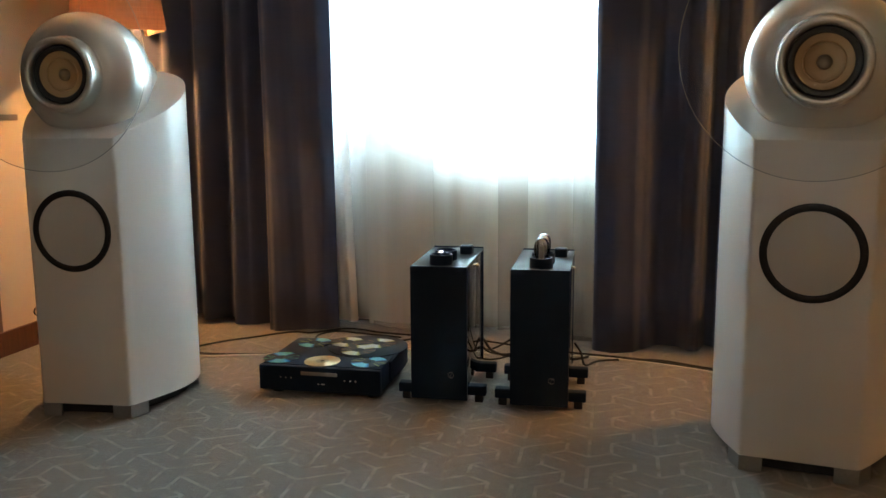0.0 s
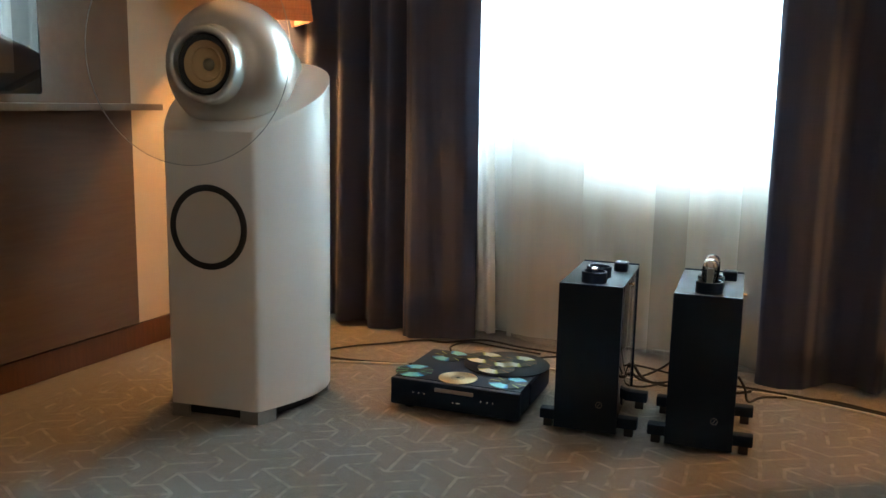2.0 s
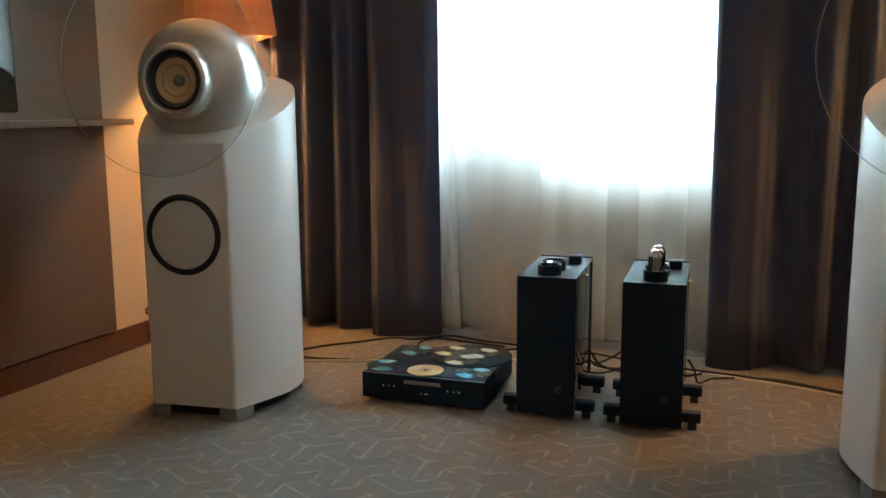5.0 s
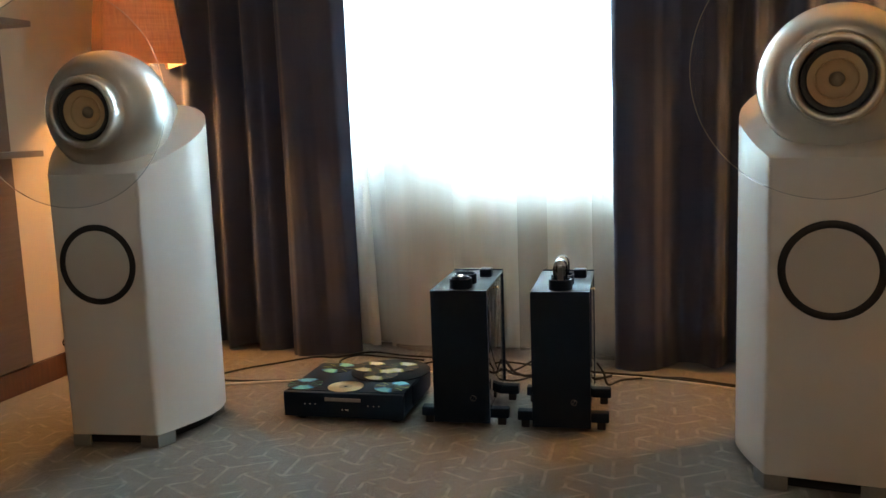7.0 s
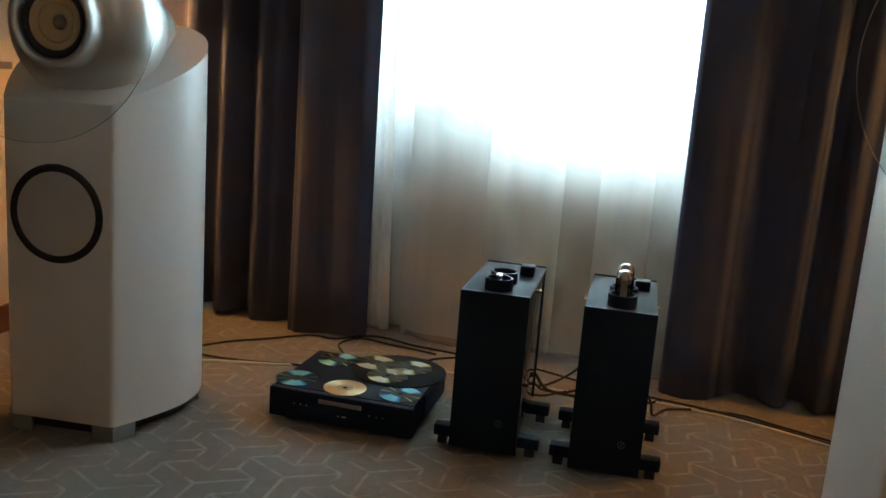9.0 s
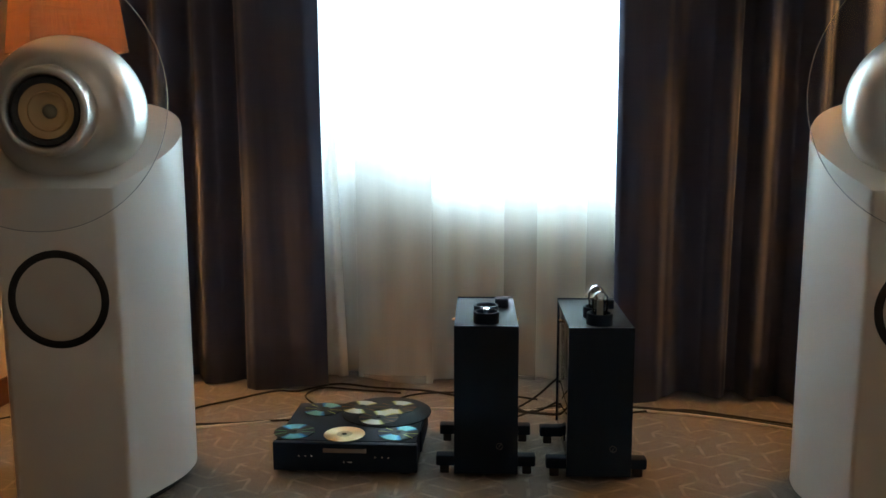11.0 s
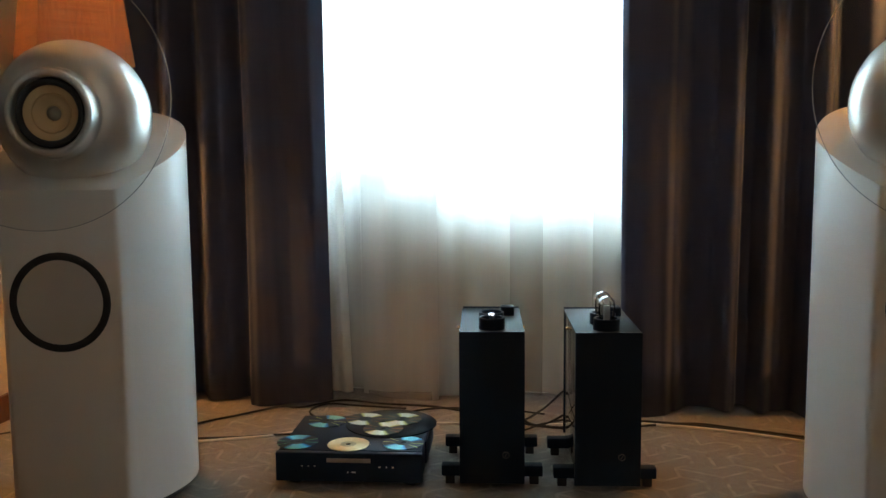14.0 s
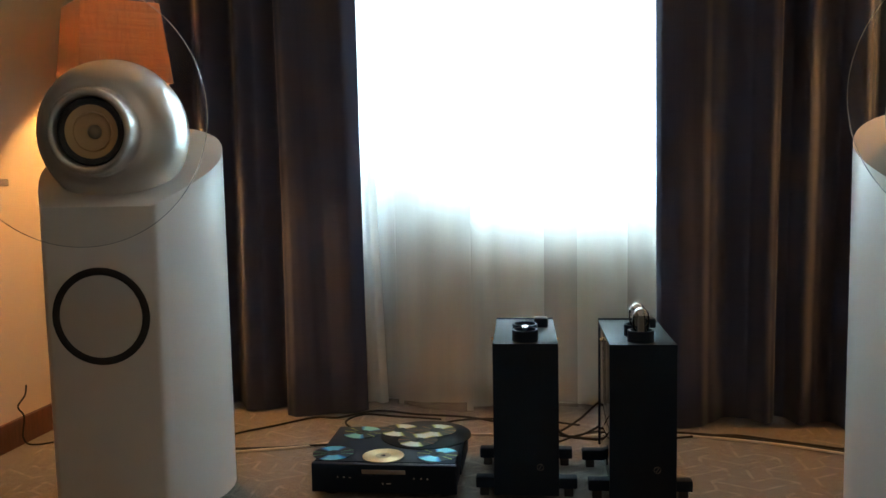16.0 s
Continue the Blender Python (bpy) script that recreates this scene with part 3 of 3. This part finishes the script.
def amplifier(tubes):
    amp = thing("amplifier", Matrix(), "tall narrow black valve amplifier " + ("with two fitted glass valves" if tubes else "with empty valve sockets"), "amplifier", "pair of valve amplifiers")
    part("body", box(-0.086, 0.086, 0.012, 0.374, 0.056, 0.440, 0.0015), BLACK_GLOSS, amp, "polished black case")
    part("front_panel", box(-0.089, 0.089, 0.0, 0.012, 0.022, 0.4465, 0.0012), BLACK, amp, "satin black front panel")
    part("back_panel", box(-0.0868, 0.0868, 0.374, 0.380, 0.05, 0.450, 0.001), BLACK, amp)
    part("top_plate", box(-0.088, 0.088, 0.0122, 0.3738, 0.440, 0.446, 0.001), BLACK_TOP, amp, "dark top plate")
    for y in (0.065, 0.315):
        bar = part("foot_bar", box(-0.142, 0.142, y - 0.018, y + 0.018, 0.024, 0.0555, 0.005), BLACK, amp)
        for x in (-0.118, 0.118):
            part("foot_pad", box(x - 0.013, x + 0.013, y - 0.012, y + 0.012, 0.0, 0.024, 0.003), RUBBER, bar)
    for i, y in enumerate((0.052, 0.135)):
        part("socket_ring", lathe([(0.446, 0.036), (0.476, 0.036), (0.4775, 0.0345), (0.4775, 0.0305), (0.476, 0.029), (0.450, 0.029), (0.450, 0.0)], 48, "Z", (0, y, 0)), BLACK, amp, "black round valve socket")
        if tubes:
            valve = part("valve", lathe([(0.451, 0.0), (0.451, 0.017), (0.475, 0.017), (0.482, 0.0205), (0.495, 0.0222), (0.514, 0.0222), (0.525, 0.0195), (0.532, 0.014), (0.536, 0.006), (0.5365, 0.0)], 40, "Z", (0, y, 0)), TUBE_GLASS, amp, "clear glass valve")
            part("valve_plate", box(-0.008, 0.008, y - 0.006, y + 0.006, 0.468, 0.512, 0.002), STEEL, valve)
            part("getter_cap", lathe([(0.519, 0.0221), (0.526, 0.0198), (0.5335, 0.0143), (0.5375, 0.0062), (0.538, 0.0)], 40, "Z", (0, y, 0)), GETTER, valve, "silvered valve top")
        elif i == 0:
            part("pin_cap", lathe([(0.450, 0.008), (0.476, 0.008), (0.482, 0.010), (0.487, 0.0085), (0.489, 0.0)], 24, "Z", (0, y, 0)), CHROME, amp, "small chrome cap")
    part("selector_knob", box(0.028, 0.068, 0.235, 0.275, 0.446, 0.474, 0.005, segments=3), BLACK, amp, "black block knob")
    for side in (-1, 1):
        part("stud", lathe([(side * 0.086, 0.004), (side * 0.091, 0.004), (side * 0.092, 0.0055), (side * 0.097, 0.0055), (side * 0.0985, 0.004), (side * 0.0985, 0.0)], 20, "X", (0, 0.19, 0.421)), BRASS, amp, "small brass side stud")
    bm = ring_mark(0.0095, 0.0014, 0.0012, (0.038, 0.0, 0.103))
    box(-0.0008, 0.0008, -0.0012, 0.0, -0.006, 0.006, bm=bm)
    bmesh.ops.transform(bm, matrix=pose(0.038, 0, 0.103, 0, 30, 0), verts=bm.verts[-8:])
    part("emblem", bm, DULL_MARK, amp, "small round emblem")
    return amp


amp = amplifier(False)
amp.matrix_basis = pose(-0.034, 3.312, 0, 0, 0, 4.6)
amp = amplifier(True)
amp.matrix_basis = pose(0.279, 3.325, 0, 0, 0, 4.6)

# ---- disc player ----
player = thing("disc_player", pose(-0.430, 3.297, 0, 0, 0, 3.0), "low black disc player on the carpet with discs laid on top", "disc player")
part("body", box(-0.207, 0.198, 0.022, 0.345, 0.018, 0.100, 0.003), BLACK, player)
part("front_panel", box(-0.211, 0.202, 0.0, 0.022, 0.016, 0.0985, 0.003), BLACK, player)
part("display", box(-0.066, 0.058, -0.0012, 0.001, 0.072, 0.084, 0.0008), DISPLAY, player, "grey display window")
for x in (-0.135, -0.117, -0.099, 0.083, 0.103, 0.121):
    part("button", lathe([(0.001, 0.0026), (-0.003, 0.0026), (-0.0036, 0.002), (-0.0036, 0.0)], 16, "Y", (x, 0, 0.061)), CHROME, player, "tiny steel button")
bm = box(-0.008, -0.005, -0.0008, 0.001, 0.042, 0.046)
box(0.004, 0.016, -0.0008, 0.001, 0.043, 0.046, bm=bm)
part("maker_mark", bm, LIGHT_MARK, player, "small pale mark")
for x in (-0.165, 0.165):
    for y in (0.05, 0.3):
        part("foot", lathe([(0.0, 0.0), (0.0, 0.020), (0.004, 0.022), (0.018, 0.022), (0.018, 0.0)], 24, "Z", (x, y, 0)), RUBBER, player)
part("rear_fin", box(0.198, 0.204, 0.12, 0.345, 0.03, 0.095, 0.002), BLACK, player)

platter = mesh_object("round_platter", lathe([(0.1005, 0.0), (0.1005, 0.136), (0.102, 0.139), (0.104, 0.139), (0.1055, 0.137), (0.1055, 0.0)], 72), BLACK_TOP, 40)
platter.matrix_basis = pose(-0.362, 3.566, 0)
tagged(platter, "black round platter lying on the disc player", "platter")


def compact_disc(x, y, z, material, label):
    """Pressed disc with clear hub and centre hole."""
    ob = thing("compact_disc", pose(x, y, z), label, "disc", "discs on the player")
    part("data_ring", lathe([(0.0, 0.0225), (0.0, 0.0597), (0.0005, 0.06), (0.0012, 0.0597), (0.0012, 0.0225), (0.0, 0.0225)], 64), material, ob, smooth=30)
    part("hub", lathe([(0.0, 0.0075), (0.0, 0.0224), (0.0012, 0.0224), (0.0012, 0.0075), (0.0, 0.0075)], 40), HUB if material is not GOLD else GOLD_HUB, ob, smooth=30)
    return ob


HUB = Mat("clear_hub", (0.10, 0.12, 0.13), 0.15).m
GOLD_HUB = Mat("gold_hub", (0.42, 0.31, 0.17), 0.35, 0.6).m
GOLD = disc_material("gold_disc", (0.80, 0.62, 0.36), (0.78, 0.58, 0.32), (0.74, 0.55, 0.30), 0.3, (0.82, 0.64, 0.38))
# cyan, teal and cream here are reflected light painted into the disc colour
CYAN_GLINT = disc_material("blue_glint_disc", (0.30, 0.88, 1.0), (0.06, 0.36, 0.80), (0.014, 0.022, 0.03), 1.95, (0.75, 0.8, 0.2))
TEAL_GLINT = disc_material("teal_glint_disc", (0.24, 0.80, 0.98), (0.05, 0.34, 0.80), (0.016, 0.03, 0.045), 1.3, (0.3, 0.8, 0.4))
CREAM_GLINT = disc_material("cream_glint_disc", (0.86, 0.96, 0.90), (0.6, 0.64, 0.25), (0.025, 0.035, 0.028), 1.8, (0.45, 0.2, 0.06))
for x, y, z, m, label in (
    (-0.601, 3.372, 0.1008, TEAL_GLINT, "shiny compact disc with painted blue-green reflections"),
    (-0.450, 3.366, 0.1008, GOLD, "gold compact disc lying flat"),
    (-0.296, 3.394, 0.1008, CYAN_GLINT, "shiny compact disc with painted cyan reflections"),
    (-0.566, 3.572, 0.1008, CYAN_GLINT, "shiny compact disc with painted cyan reflections"),
    (-0.450, 3.590, 0.1063, CREAM_GLINT, "shiny compact disc with painted pale yellow reflections"),
    (-0.334, 3.600, 0.1063, CREAM_GLINT, "shiny compact disc with painted pale yellow reflections"),
    (-0.375, 3.500, 0.1063, CREAM_GLINT, "shiny compact disc with painted pale yellow reflections"),
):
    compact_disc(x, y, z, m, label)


# ---- floor lamps in the corners ----
def floor_lamp(lift):
    lamp = thing("floor_lamp", Matrix(), "lit floor lamp with a square tapered rust linen shade", "lamp", "corner lamps")
    lo, hi, z0, z1, t = 0.160, 0.131, 1.232 + lift, 1.510 + lift, 0.003
    bm = bmesh.new()
    loops = []
    for h, z in ((lo, z0), (hi, z1), (hi - t, z1), (lo - t, z0)):
        loops.append([bm.verts.new((x * h, y * h, z)) for x, y in ((-1, -1), (1, -1), (1, 1), (-1, 1))])
    for a, b in zip(loops, loops[1:] + loops[:1]):
        for k in range(4):
            bm.faces.new((a[k], a[(k + 1) % 4], b[(k + 1) % 4], b[k]))
    part("shade", bm, SHADE, lamp, "rust-coloured linen shade", smooth=20)
    part("pole", lathe([(0.03, 0.0), (0.03, 0.012), (1.325 + lift, 0.011), (1.345 + lift, 0.018), (1.375 + lift, 0.018), (1.375 + lift, 0.0)], 24), STEEL, lamp)
    part("base", lathe([(0.0, 0.0), (0.0, 0.128), (0.012, 0.13), (0.022, 0.124), (0.030, 0.02), (0.03, 0.0)], 48), STEEL, lamp)
    part("bulb", lathe([(1.375 + lift + a, r) for a, r in ((0.0, 0.0), (0.0, 0.014), (0.015, 0.018), (0.035, 0.028), (0.055, 0.03), (0.075, 0.022), (0.084, 0.0))], 24), BULB, lamp, "glowing warm bulb")
    bm = tube([(-hi + 0.004, 0, z1 - 0.02), (0, 0, z1 - 0.02), (hi - 0.004, 0, z1 - 0.02)], 0.002)
    tube([(0, -hi + 0.004, z1 - 0.02), (0, 0, z1 - 0.02), (0, hi - 0.004, z1 - 0.02)], 0.002, bm=bm)
    part("shade_wire", bm, STEEL, lamp)
    return lamp


lamp = floor_lamp(0.0)
lamp.matrix_basis = pose(-1.530, 3.896, 0, 0, 0, 46)
bulb_light(-1.530, 3.896, 1.417, LAMP)
lamp = floor_lamp(0.46)
lamp.matrix_basis = pose(1.40, 3.85, 0, 0, 0, 40)
bulb_light(1.40, 3.85, 1.877, LAMP * 1.2)

# ---- cables ----
def cable(points, r, material, label):
    return tagged(mesh_object("cable", tube(points, r, 8, 10), material, 60), label, "cable", "cables on the carpet")


b, w = CABLE_BLACK, CABLE_WHITE
cable([(-1.12, 3.58, 0.005), (-0.95, 3.645, 0.005), (-0.80, 3.70, 0.005), (-0.66, 3.79, 0.005), (-0.42, 3.87, 0.005), (-0.15, 3.90, 0.005), (0.10, 3.91, 0.005), (0.34, 3.955, 0.005), (0.59, 3.93, 0.005), (0.79, 3.875, 0.005), (1.02, 3.78, 0.005)], 0.0045, w, "pale speaker cable lying across the carpet")
cable([(-0.62, 3.66, 0.06), (-0.64, 3.69, 0.02), (-0.75, 3.715, 0.007), (-0.90, 3.67, 0.007), (-1.08, 3.645, 0.007), (-1.14, 3.70, 0.007), (-1.08, 3.81, 0.007), (-0.99, 3.90, 0.007), (-0.87, 4.02, 0.007), (-0.78, 4.03, 0.007), (-0.66, 4.13, 0.007), (-0.5, 4.10, 0.007), (-0.3, 4.08, 0.007), (-0.12, 4.0, 0.007)], 0.004, b, "thick black mains cable looped over the carpet")
cable([(-0.58, 3.655, 0.05), (-0.60, 3.72, 0.02), (-0.66, 3.86, 0.006), (-0.74, 3.98, 0.006), (-0.70, 4.08, 0.006), (-0.58, 4.07, 0.006), (-0.40, 4.05, 0.006)], 0.0037, b, "black cable curling behind the disc player")
cable([(-0.30, 3.655, 0.05), (-0.30, 3.72, 0.02), (-0.36, 3.86, 0.006), (-0.40, 3.97, 0.006), (-0.30, 4.06, 0.006), (-0.08, 4.08, 0.006), (0.1, 4.03, 0.006)], 0.0037, b, "black cable curling behind the disc player")
cable([(-0.06, 3.70, 0.09), (-0.05, 3.74, 0.05), (0.02, 3.82, 0.01), (0.10, 3.92, 0.006), (0.22, 3.99, 0.006), (0.40, 3.985, 0.006), (0.60, 3.955, 0.006), (0.80, 3.885, 0.006), (1.02, 3.80, 0.006)], 0.0037, b, "black cable running to the loudspeaker")
cable([(0.0, 3.70, 0.11), (0.03, 3.74, 0.07), (0.10, 3.78, 0.10), (0.17, 3.76, 0.17), (0.24, 3.715, 0.21)], 0.0037, b, "black cable hanging between the amplifiers")
cable([(0.01, 3.70, 0.10), (0.04, 3.74, 0.06), (0.11, 3.80, 0.045), (0.19, 3.77, 0.10), (0.25, 3.715, 0.15)], 0.0037, b, "black cable hanging between the amplifiers")
cable([(0.02, 3.70, 0.12), (0.05, 3.75, 0.06), (0.12, 3.84, 0.02), (0.20, 3.86, 0.012), (0.30, 3.90, 0.006), (0.38, 3.97, 0.006)], 0.005, b, "black cable hanging between the amplifiers")
cable([(0.34, 3.722, 0.12), (0.36, 3.74, 0.08), (0.37, 3.80, 0.02), (0.42, 3.92, 0.006), (0.60, 3.97, 0.006), (0.74, 3.93, 0.006), (1.02, 3.83, 0.006)], 0.004, b, "black cable running to the loudspeaker")
cable([(-1.50, 3.80, 0.004), (-1.62, 3.72, 0.004), (-1.73, 3.62, 0.004), (-1.765, 3.60, 0.03), (-1.772, 3.62, 0.10), (-1.778, 3.60, 0.14), (-1.778, 3.64, 0.17), (-1.785, 3.66, 0.20)], 0.003, b, "thin black lamp cord at the baseboard")
